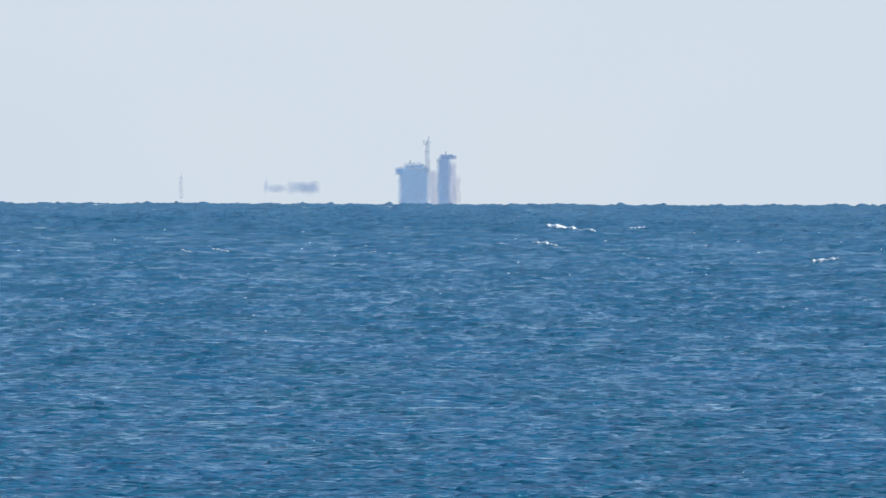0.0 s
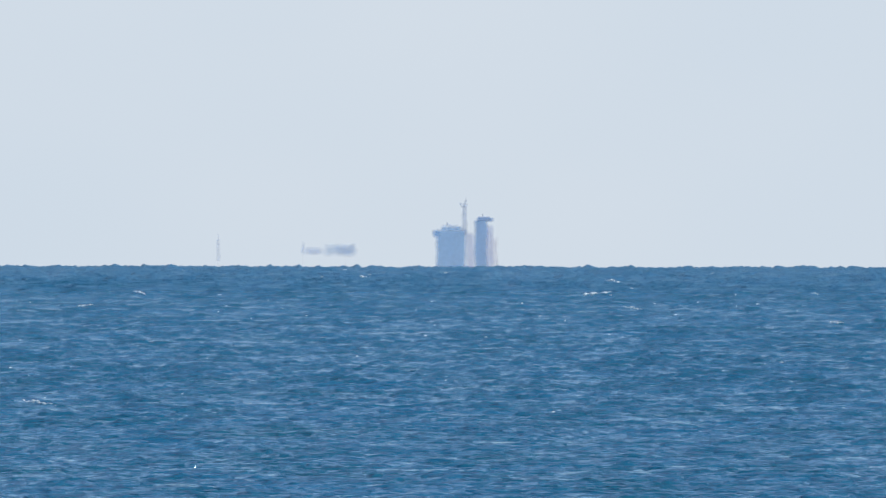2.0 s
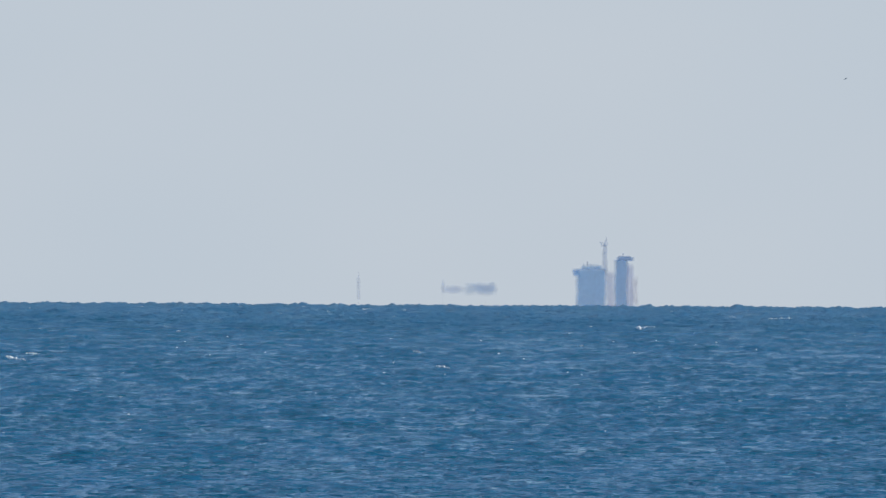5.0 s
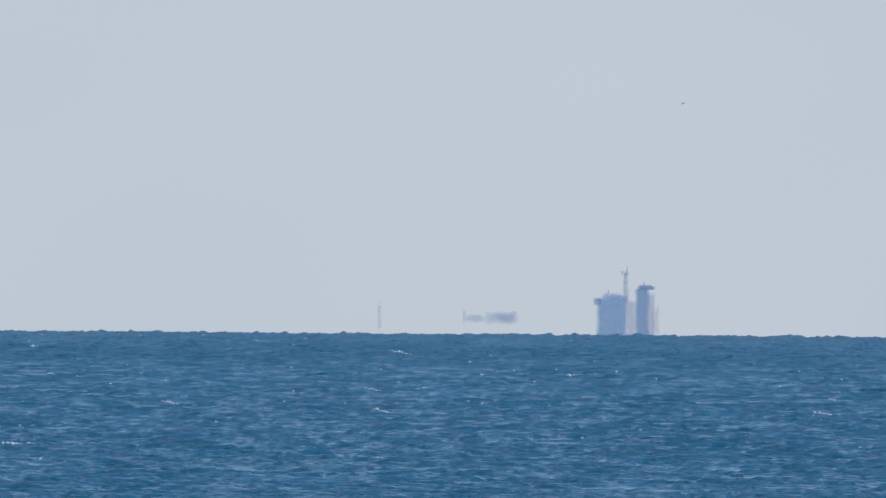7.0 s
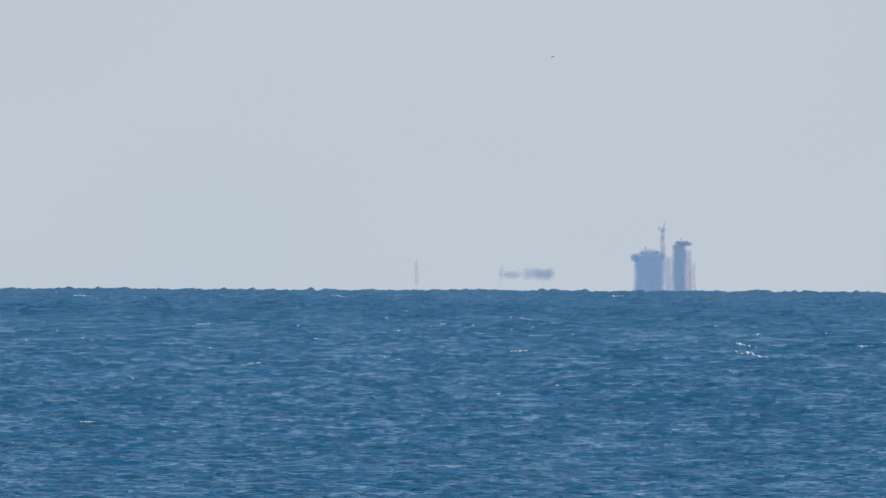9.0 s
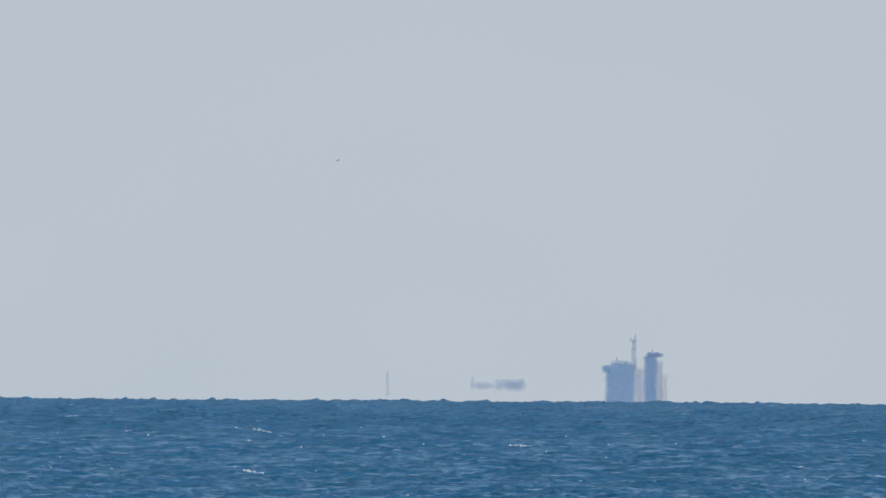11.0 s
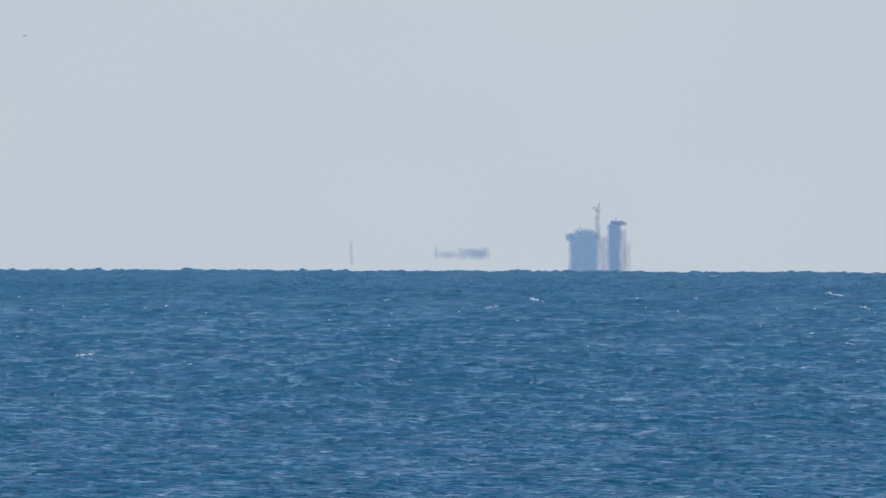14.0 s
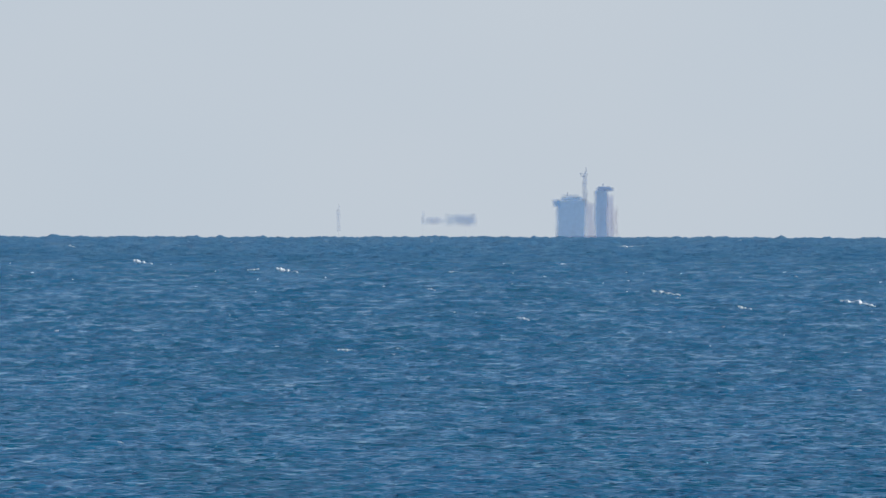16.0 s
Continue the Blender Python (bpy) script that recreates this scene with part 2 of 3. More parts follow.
def wave_sheet(label, seed, az0, az1, cols, s0=3.0, s1=330.0, fine=1.0):
    """A field of short steep crests, each a foot, a face and a top, seen along the grazing line of sight."""
    rng = np.random.default_rng(seed)
    s, below = s0, []
    while s < s1:
        below.append(s)
        s += (2.0 + 1.6 * min(1.0, s / 300) + 1.1 * max(0.0, min(1.0, (s - 260) / 260)) + rng.random() * 1.0) * fine
    q = DIP + np.array(below[::-1]) * STEP
    dist = CURVE * (q - np.sqrt(q * q - 2 * EYE / CURVE))
    if s0 < 10:
        dist = np.concatenate([dist, np.arange(dist[-1] + 40, 2950, 38)])
    gap = np.gradient(dist)
    n = len(dist)
    az = np.linspace(az0, az1, cols)
    x = np.radians(az) / STEP
    wide = 0.5 + 0.28 * np.clip((1500 - dist) / 900, 0, 1) + 0.2 * np.clip((900 - dist) / 800, 0, 1) + 0.55 * np.clip((520 - dist) / 220, 0, 1)
    group = smooth_field(rng, n, x, 60, 3)
    swell = smooth_field(rng, n, x, 130, 4)
    chop = ((value_noise(rng, n, x, 30, wide) - 0.5) * 1.4 + (value_noise(rng, n, x, 13, wide) - 0.5) * 1.4
            + (value_noise(rng, n, x, 6.5, wide) - 0.5) * 0.6)
    calm = 1.0 - 0.50 * np.clip((dist - 360) / 600, 0, 1) + 0.45 * np.clip((460 - dist) / 200, 0, 1)
    top = (np.clip(2.0 + 0.45 * group + 2.5 * chop, -0.6, None) + 0.5 * swell) * calm[:, None]
    # far crests stand up against the sky as small ragged peaks
    peak = np.clip(value_noise(rng, n, x, 44) + value_noise(rng, n, x, 15) * 0.6 + value_noise(rng, n, x, 5) * 0.35 - 0.95, 0, None)
    peak *= np.clip((dist - 1900) / 300, 0, 1)[:, None]
    top = top + 6.3 * peak
    lift = (value_noise(rng, n, x, 58, wide) - 0.5) * 5.0 + (value_noise(rng, n, x, 24, wide) - 0.5) * 2.2
    lift *= 1.0 - 0.15 * np.clip((540 - dist) / 270, 0, 1)[:, None]
    drift = (value_noise(rng, n, x, 90, wide) - 0.5) * 0.16
    unit = (STEP * dist)[:, None]
    d0, g = dist[:, None], gap[:, None]
    crest = d0 + drift * g
    near = np.clip((440 - d0) / 180, 0, 1)
    # patches of steeper, darker and of gentler, paler sea
    patch = np.clip(smooth_field(rng, n, x, 110, 3 if fine == 1.0 else 6) + 0.5 * smooth_field(rng, n, x, 45, 1), -2.2, 2.2)
    face = np.minimum(0.42 * g, unit * (37 + 16 * np.clip((370 - d0) / 90, 0, 1) - 8.0 * np.clip((d0 - 350) / 130, 0, 1) + 20 * np.clip((d0 - 1300) / 700, 0, 1)) * np.exp((0.10 + 0.28 * near) * patch + (0.18 + 0.55 * near) * (value_noise(rng, n, x, 26, wide) - 0.5) * 2))
    face *= 1 + 1.5 * peak
    out = np.empty((n, 3, cols, 3))
    foot = 0.5 * swell - 2.6 + lift
    top = np.maximum(top + lift, foot + 0.3 + 1.2 * np.clip((d0 - 340) / 150, 0, 1))
    lean = 0.40 + 0.2 * (value_noise(rng, n, x, 40) - 0.5)
    # where a coarse and a fine field meet, each sinks away under the other row by row
    drop = (EYE / dist + dist / (2 * CURVE) - DIP) / STEP
    sink = 5.0 * np.clip((drop - 270) / 60 if fine == 1.0 else (300 - drop) / 60, 0, 1)[:, None]
    size = 0.6 + 0.4 * fine
    foot, top = foot * size - sink, top * size - sink
    for j, (dd, hh) in enumerate(((crest - face, foot), (crest - 0.5 * face, foot + (top - foot) * lean), (crest, top))):
        z = hh * unit - dd * dd / (2 * CURVE)
        out[:, j, :, 0], out[:, j, :, 1], out[:, j, :, 2] = dd * np.sin(np.radians(az)), dd * np.cos(np.radians(az)), z
    ob = grid_mesh("wave_field", out.reshape(n * 3, cols, 3), WATER)
    tagged(ob, label, "waves", kind="stuff")
    return ob


build_water()
WAVES_A = wave_sheet("choppy blue wind waves running across the sea", 11, -3.5, 10.0, 1340)
WAVES_B = wave_sheet("lower blue cross chop between the wind waves", 29, -3.7, 6.9, 1050)
NEAR_A = wave_sheet("finely streaked blue wind waves nearer the shore", 12, -3.5, 10.0, 860, 240.0, 600.0, 0.62)
NEAR_B = wave_sheet("finely streaked blue cross chop nearer the shore", 30, -3.7, 6.9, 680, 240.0, 600.0, 0.62)


# ---- the ship ----
def build_ship():
    """A bulk carrier seen broadside, bow to the left; x along the ship, z over its waterline."""
    ship = new("cargo_ship")
    tagged(ship, "hazy blue-grey cargo ship hull down behind the horizon", "ship")

    def hull(bm):
        ribs = []
        for x, w, lift in ((-166, 0.3, 3.5), (-160, 4.5, 2.6), (-150, 9.5, 1.6), (-135, 13, 0.6), (-110, 14, 0), (10, 14, 0), (26, 12, 0.2), (33, 9, 0.5)):
            ribs.append([bm.verts.new((x, y, z)) for y, z in ((-w, 5.2 + lift), (-w * 0.93, -1), (-w * 0.6, -6), (w * 0.6, -6), (w * 0.93, -1), (w, 5.2 + lift))])
        for a, b in zip(ribs, ribs[1:]):
            for j in range(6):
                bm.faces.new((a[j], a[(j + 1) % 6], b[(j + 1) % 6], b[j]))
        bm.faces.new(ribs[0])
        bm.faces.new(ribs[-1][::-1])
    part("hull", made(hull), HULL_PAINT, ship, "dark blue steel hull below the horizon")
    for k in range(5):
        part("hatch_cover", made(lambda bm: block(bm, -128 + k * 25, -109 + k * 25, -9, 9, 5.2, 6.6, 0.15)), DECK_PAINT, ship)

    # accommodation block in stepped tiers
    house = part("accommodation", made(lambda bm: block(bm, 0.6, 20.4, -11, 11, 5.2, 32.2, 0.35)), HAZED_HOUSE, ship, "haze-coloured blue-grey accommodation block of many decks")
    # added faint shell that softens the roof line like haze
    part("roof_rail", made(lambda bm: block(bm, 3.8, 16.4, -8, 8, 32.92, 33.9, 0.2)), HAZED_FAINT, house)
    bridge = part("bridge", made(lambda bm: block(bm, 3.4, 18.4, -9, 9, 30.0, 33.4, 0.3, 0.97)), HAZED_BRIDGE, ship)
    part("bridge_wings", made(lambda bm: block(bm, -1.6, 4.4, -15, 15, 25.6, 31.4, 0.5)), HAZED_WING, ship)
    part("lower_deck", made(lambda bm: block(bm, 0.2, 36.0, -12.5, 12.5, 5.2, 9.3, 0.3)), HAZED_PALE, ship)
    part("magnetic_compass", made(lambda bm: (rod(bm, (7.8, 0, 32.8), (7.8, 0, 34.8), 0.35), rod(bm, (7.8, 0, 34.6), (7.8, 0, 35.7), 0.75, 0.5))), HAZED_SPAR, ship)
    part("compass_rail", made(lambda bm: [rod(bm, (4 + j * 1.5, -8.6, 32.8), (4 + j * 1.5, -8.6, 33.9), 0.06, n=5) for j in range(9)] + [rod(bm, (4, -8.6, 33.9), (16, -8.6, 33.9), 0.06, n=5)]), HAZED_HOUSE, ship)

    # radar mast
    mast = part("mast", made(lambda bm: (rod(bm, (18.4, 0, 26.0), (18.3, 0, 46.5), 2.2, 1.4, 10), rod(bm, (18.9, 0, 46.0), (19.2, 0, 51.0), 0.55, 0.3))), HAZED_SPAR, ship, "tall haze-coloured blue-grey radar mast")
    part("crosstree", made(lambda bm: block(bm, 15.2, 20.4, -2.5, 2.5, 44.6, 45.3, 0.1)), HAZED_SPAR, mast)
    part("radar_scanner", made(lambda bm: (rod(bm, (16.4, 0, 45.2), (16.4, 0, 46.6), 0.4), block(bm, 14.9, 17.9, -0.3, 0.3, 46.4, 47.1, 0.1))), HAZED_SPAR, mast)
    part("navigation_light", made(lambda bm: rod(bm, (20.0, 0, 45.2), (20.0, 0, 46.8), 0.4, 0.3)), HAZED_SPAR, mast)
    part("yard", made(lambda bm: block(bm, 16.6, 20.0, -1.5, 1.5, 40.2, 40.7, 0.08)), HAZED_SPAR, mast)

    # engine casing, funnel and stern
    part("engine_casing", made(lambda bm: block(bm, 18.6, 25.0, -5, 5, 5.2, 30.5, 0.3)), HAZED_PALE, ship, "pale haze-coloured engine casing")
    funnel = part("funnel", made(lambda bm: block(bm, 23.2, 33.2, -4, 4, 5.2, 36.8, 0.8, 0.95)), HAZED_FUNNEL, ship, "tall haze-coloured blue-grey funnel")
    part("funnel_cap", made(lambda bm: (block(bm, 24.7, 36.4, -3.6, 3.6, 35.5, 38.2, 0.6), block(bm, 26.5, 33.5, -3.2, 3.2, 38.0, 39.2, 0.5))), HAZED_CAP, funnel, "dark overhanging funnel cap")
    part("exhaust_pipe", made(lambda bm: rod(bm, (29.4, 0, 38.8), (29.4, 0, 40.6), 0.7, 0.6, 10)), HAZED_SPAR, funnel)
    part("stern_house", made(lambda bm: block(bm, 30.8, 36.0, -5, 5, 5.2, 35.2, 0.3)), HAZED_PALE, ship, "pale pinkish haze-coloured deckhouse by the funnel")
    part("lifeboat_davit", made(lambda bm: block(bm, 33.0, 39.0, -3, 3, 6.0, 28.0, 0.9)), HAZE_PAINT, ship, "faint pale haze-coloured lifeboat davit at the stern")
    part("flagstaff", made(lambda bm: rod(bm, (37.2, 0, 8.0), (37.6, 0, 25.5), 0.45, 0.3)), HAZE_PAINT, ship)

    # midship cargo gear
    gear = part("deck_crane", made(lambda bm: (block(bm, -66.5, -45.8, -3, 3, 14.4, 22.4, 0.8), block(bm, -66.0, -62.8, -2.6, 2.6, 21.2, 23.4, 0.4), block(bm, -50.4, -46.6, -2.6, 2.6, 21.6, 23.0, 0.4))), HAZED_CARGO, ship, "pale blue haze-coloured deck crane amidships")
    part("jib", made(lambda bm: block(bm, -79.5, -63.4, -1.6, 1.6, 16.2, 20.0, 0.6)), HAZED_JIB, gear)
    part("jib_rest", made(lambda bm: block(bm, -79.6, -77.0, -1.2, 1.2, 14.2, 25.2, 0.3, 0.8)), HAZED_JIB, gear)
    # two added faint shells that blur the edges of crane and jib
    part("tarpaulin", made(lambda bm: block(bm, -60.5, -45.2, -2.4, 2.4, 13.8, 23.0, 1.2)), HAZED_JIB, gear)
    part("wire_rigging", made(lambda bm: block(bm, -78.8, -64.6, -1.0, 1.0, 15.6, 20.8, 0.8)), HAZED_FAINT, gear)
    for x in (-78.4, -53.0):
        part("pedestal", made(lambda bm: rod(bm, (x, 0, 5.0), (x, 0, 15.2), 0.05)), HAZED_FAINT, gear)

    # foremast
    fore = part("foremast", made(lambda bm: (rod(bm, (-128.7, 0, 6.0), (-128.7, 0, 12.5), 0.12), rod(bm, (-128.7, 0, 12.0), (-128.9, 0, 25.0), 1.5, 1.2, 10), rod(bm, (-128.9, 0, 24.5), (-129.0, 0, 30.0), 0.45, 0.25))), HAZED_FORE, ship, "slender foremast on the bow")
    part("mast_platform", made(lambda bm: block(bm, -130.1, -127.7, -1, 1, 22.0, 22.6, 0.1)), HAZED_FORE, fore)
    # the straight edges are jittered a little, putting the air's shimmer into the shape
    for ob in ship.children_recursive:
        if ob.name.startswith(("hull", "hatch")):
            continue
        bm = bmesh.new()
        bm.from_mesh(ob.data)
        long_edges = [e for e in bm.edges if e.calc_length() > 2.0]
        bmesh.ops.subdivide_edges(bm, edges=long_edges, cuts=13, use_grid_fill=True)
        for v in bm.verts:
            v.co += Vector((0.9 * noise.noise(Vector((3.0, v.co.z * 0.3, v.co.x * 0.15))), 0, 0.5 * noise.noise(Vector((v.co.x * 0.5, 5.0, v.co.z * 0.15)))))
        bm.to_mesh(ob.data)
        bm.free()
    ship.matrix_world = pose(-1.9, SHIP_FAR, 1.5 - SHIP_FAR ** 2 / (2 * CURVE))
    return ship


SHIP = build_ship()


# ---- the bird ----
def build_bird():
    """A small gull; it flies towards its own -x."""
    bird = new("seabird")
    bird.scale = (0.95, 0.95, 0.95)
    tagged(bird, "small dark seabird flying low over the sea", "bird")

    def body(bm):
        rings = []
        for x, r, z in ((-0.20, 0.012, 0.0), (-0.16, 0.035, 0.01), (-0.10, 0.045, 0.01), (0.0, 0.06, 0.0), (0.10, 0.045, 0.0), (0.18, 0.015, 0.01)):
            rings.append([bm.verts.new((x, r * math.cos(k * math.pi / 4), z + r * math.sin(k * math.pi / 4))) for k in range(8)])
        for a, b in zip(rings, rings[1:]):
            for k in range(8):
                bm.faces.new((a[k], a[(k + 1) % 8], b[(k + 1) % 8], b[k]))
        bm.faces.new(rings[0][::-1])
        bm.faces.new(rings[-1])
    part("body", made(body), PLUMAGE, bird)
    part("tail", made(lambda bm: block(bm, 0.16, 0.28, -0.05, 0.05, 0.0, 0.015, 0.004)), PLUMAGE, bird)
    wings = []
    for side in (-1, 1):
        def wing(bm):
            prev = None
            for y, lead, chord, z in ((0.02, -0.09, 0.17, 0.0), (0.20, -0.12, 0.16, 0.05), (0.36, -0.08, 0.12, 0.06), (0.52, 0.0, 0.03, 0.03)):
                ring = [bm.verts.new(p) for p in ((lead, side * y, z), (lead + chord * 0.4, side * y, z + 0.015), (lead + chord, side * y, z), (lead + chord * 0.4, side * y, z - 0.006))]
                if prev:
                    for k in range(4):
                        bm.faces.new((prev[k], prev[(k + 1) % 4], ring[(k + 1) % 4], ring[k]))
                else:
                    bm.faces.new(ring)
                prev = ring
            bm.faces.new(prev[::-1])
        wings.append(part("wing", made(wing), WING_GREY, bird))
    return bird, wings


BIRD, WINGS = build_bird()


# ---- whitecaps ----
def foam_mesh(seed):
    """A ragged lump of tumbling foam, one metre long, in one skin."""
    rng = random.Random(seed)
    bm = bmesh.new()
    bmesh.ops.create_uvsphere(bm, u_segments=10, v_segments=36, radius=1.0, matrix=pose(0, 0, 0, 0, 90, 0))
    tilt, shift = rng.uniform(-0.09, 0.04), Vector((seed * 7.3, 1.7, 0.4))
    for v in bm.verts:
        u = v.co.x
        bulk = 0.15 + 1.7 * max(0.0, noise.noise(Vector((u * 4.4, seed * 3.1, 0))) + 0.22)
        rag = noise.noise_vector(v.co * 3.5 + shift)
        v.co = Vector((u * 0.5 + rag.x * 0.03, v.co.y * 0.07 * bulk + rag.y * 0.03 * bulk,
                       v.co.z * 0.042 * bulk + tilt * u + 0.05 * noise.noise(Vector((u * 3.3, 9.0, seed * 2.2))) + rag.z * 0.014 * bulk))
    me = bpy.data.meshes.new("whitecap")
    bm.to_mesh(me)
    bm.free()
    me.materials.append(FOAM)
    return me


FOAMS = [foam_mesh(k) for k in range(9)]
CAP_RNG = random.Random(5)
CAPS = []


def whitecap(t, az, dist, length):
    """A crest that breaks at t seconds, az degrees to the right of the ship and dist metres off."""
    ob = new("whitecap", FOAMS[CAP_RNG.randrange(len(FOAMS))])
    thick = (1.5 if length < 1.5 else 1.3 if length < 3.5 else 0.8) * CAP_RNG.uniform(0.8, 1.25)
    ob.scale = (length * 1.05, length, length * thick)
    tagged(ob, "white foam of a breaking wave crest", "whitecap", "whitecaps on the waves")
    CAPS.append((ob, t, az, dist, CAP_RNG.uniform(0.14, 0.26)))


def cap_pose(az, dist, lift):
    a = radians(az)
    return pose(dist * math.sin(a), dist * math.cos(a), lift - dist * dist / (2 * CURVE), 0, 0, -az)


def build_whitecaps():
    whitecap(0.0, 1.277, 1116, 6.98)
    whitecap(0.0, 1.087, 914, 3.02)
    whitecap(0.0, -1.588, 834, 1.23)
    whitecap(0.0, -1.335, 844, 1.86)
    whitecap(0.0, -2.241, 1875, 4.14)
    whitecap(0.0, 1.774, 1130, 2.33)
    whitecap(0.0, 3.171, 779, 2.86)
    whitecap(0.0, -0.198, 829, 0.73)
    whitecap(0.0, 0.771, 912, 1.21)
    whitecap(0.0, -2.682, 1098, 1.61)
    whitecap(0.0, 0.055, 1127, 0.83)
    whitecap(0.0, -0.704, 1718, 1.26)
    whitecap(0.0, 0.552, 1280, 1.32)
    whitecap(0.0, -0.072, 1772, 1.56)
    whitecap(0.5, 0.902, 1114, 7.78)
    whitecap(0.5, 1.176, 1235, 4.54)
    whitecap(0.5, -2.425, 1542, 2.84)
    whitecap(0.5, -0.374, 834, 1.96)
    whitecap(0.5, 0.629, 924, 2.38)
    whitecap(0.5, 1.640, 1101, 1.94)
    whitecap(0.5, 0.145, 685, 1.01)
    whitecap(0.5, -0.863, 1083, 1.12)
    whitecap(0.5, -0.278, 1958, 3.60)
    whitecap(0.5, 1.177, 945, 0.83)
    whitecap(1.0, 0.606, 1077, 3.96)
    whitecap(1.0, 1.907, 1025, 1.36)
    whitecap(1.0, 2.194, 969, 1.14)
    whitecap(1.0, -0.574, 816, 1.68)
    whitecap(1.0, -2.342, 728, 0.96)
    whitecap(1.0, 1.019, 675, 1.09)
    whitecap(1.0, 0.163, 1598, 2.94)
    whitecap(1.0, 0.955, 1610, 2.96)
    whitecap(1.0, 2.892, 1188, 0.52)
    whitecap(1.0, -2.498, 1398, 2.06)
    whitecap(1.0, 1.672, 1040, 1.53)
    whitecap(1.5, 1.192, 747, 2.75)
    whitecap(1.5, 0.046, 985, 2.90)
    whitecap(1.5, -2.367, 825, 1.70)
    whitecap(1.5, 3.212, 803, 2.07)
    whitecap(1.5, 0.905, 1568, 2.31)
    whitecap(1.5, 1.276, 1111, 2.04)
    whitecap(1.5, -1.082, 412, 0.76)
    whitecap(1.5, 2.581, 1054, 0.77)
    whitecap(2.0, 1.194, 1069, 3.93)
    whitecap(2.0, 1.468, 891, 1.97)
    whitecap(2.0, -0.534, 1414, 2.08)
    whitecap(2.0, -2.617, 909, 1.87)
    whitecap(2.0, -2.218, 1073, 1.58)
    whitecap(2.0, 1.320, 1314, 2.90)
    whitecap(2.0, -2.973, 450, 1.65)
    whitecap(2.0, 2.814, 1076, 1.11)
    whitecap(2.0, 2.983, 775, 1.43)
    whitecap(2.5, 1.970, 1169, 3.87)
    whitecap(2.5, 0.180, 909, 2.67)
    whitecap(2.5, -2.840, 1105, 0.73)
    whitecap(2.5, 3.021, 967, 2.13)
    whitecap(2.5, -0.608, 1396, 1.44)
    whitecap(2.5, 2.475, 1238, 1.82)
    whitecap(2.5, -2.600, 902, 0.80)
    whitecap(3.0, -1.520, 947, 1.53)
    whitecap(3.0, 0.722, 861, 1.65)
    whitecap(3.0, 0.903, 846, 1.24)
    whitecap(3.0, 0.966, 725, 1.28)
    whitecap(3.0, 0.039, 1498, 4.41)
    whitecap(3.0, -1.014, 601, 1.77)
    whitecap(3.0, -2.635, 535, 1.97)
    whitecap(3.0, -2.593, 1032, 0.91)
    whitecap(3.0, -3.371, 1619, 3.57)
    whitecap(3.0, 2.334, 1678, 3.09)
    whitecap(3.0, -2.193, 899, 0.79)
    whitecap(3.5, -1.632, 943, 2.22)
    whitecap(3.5, -2.689, 994, 1.61)
    whitecap(3.5, -2.465, 910, 1.87)
    whitecap(3.5, 0.504, 805, 2.07)
    whitecap(3.5, 0.335, 1132, 2.50)
    whitecap(3.5, 0.209, 894, 2.63)
    whitecap(3.5, -1.560, 788, 0.70)
    whitecap(3.5, 2.272, 1684, 3.72)
    whitecap(3.5, -3.235, 781, 0.92)
    whitecap(3.5, -0.128, 1479, 2.72)
    whitecap(3.5, 1.262, 986, 2.17)
    whitecap(4.0, 0.231, 1116, 3.28)
    whitecap(4.0, -2.599, 879, 2.58)
    whitecap(4.0, -3.533, 980, 3.24)
    whitecap(4.0, -1.808, 902, 1.86)
    whitecap(4.0, -0.242, 1418, 2.50)
    whitecap(4.0, 0.561, 771, 2.27)
    whitecap(4.0, 0.538, 1074, 0.95)
    whitecap(4.0, -2.159, 1679, 2.47)
    whitecap(4.0, -0.706, 1626, 2.39)
    whitecap(4.0, 1.969, 1184, 2.61)
    whitecap(4.0, 1.402, 1086, 1.20)
    whitecap(4.0, -2.579, 1143, 2.52)
    whitecap(4.0, 1.522, 666, 0.59)
    whitecap(6.5, 0.013, 892, 2.76)
    whitecap(6.5, 1.444, 942, 2.22)
    whitecap(6.5, 1.602, 576, 0.93)
    whitecap(6.5, -3.874, 810, 0.83)
    whitecap(6.5, -2.662, 730, 0.86)
    whitecap(6.5, -1.737, 531, 0.86)
    whitecap(6.5, 0.648, 531, 0.94)
    whitecap(6.5, -1.326, 753, 0.78)
    whitecap(6.5, 1.009, 1165, 2.14)
    whitecap(6.5, 0.482, 1667, 2.45)
    whitecap(6.5, -0.275, 1326, 1.17)
    whitecap(6.5, -1.876, 1223, 1.08)
    whitecap(6.5, -1.117, 967, 1.00)
    whitecap(7.0, -0.185, 896, 2.11)
    whitecap(7.0, -1.463, 1194, 2.99)
    whitecap(7.0, -1.672, 765, 1.46)
    whitecap(7.0, -1.607, 642, 1.42)
    whitecap(7.0, 1.677, 646, 1.52)
    whitecap(7.0, -4.191, 1284, 2.27)
    whitecap(7.0, -2.538, 1484, 1.75)
    whitecap(7.0, -3.187, 677, 1.39)
    whitecap(7.0, -4.362, 511, 1.31)
    whitecap(7.0, -4.072, 875, 0.77)
    whitecap(7.0, 1.752, 721, 0.74)
    whitecap(7.5, -2.410, 881, 1.81)
    whitecap(7.5, -3.779, 1098, 2.83)
    whitecap(7.5, -3.287, 1005, 1.77)
    whitecap(7.5, -3.294, 793, 0.47)
    whitecap(7.5, -4.274, 882, 1.43)
    whitecap(7.5, -1.452, 602, 1.77)
    whitecap(7.5, -3.031, 590, 0.78)
    whitecap(7.5, 0.360, 581, 1.28)
    whitecap(7.5, -0.212, 1120, 2.06)
    whitecap(7.5, -0.401, 1099, 0.97)
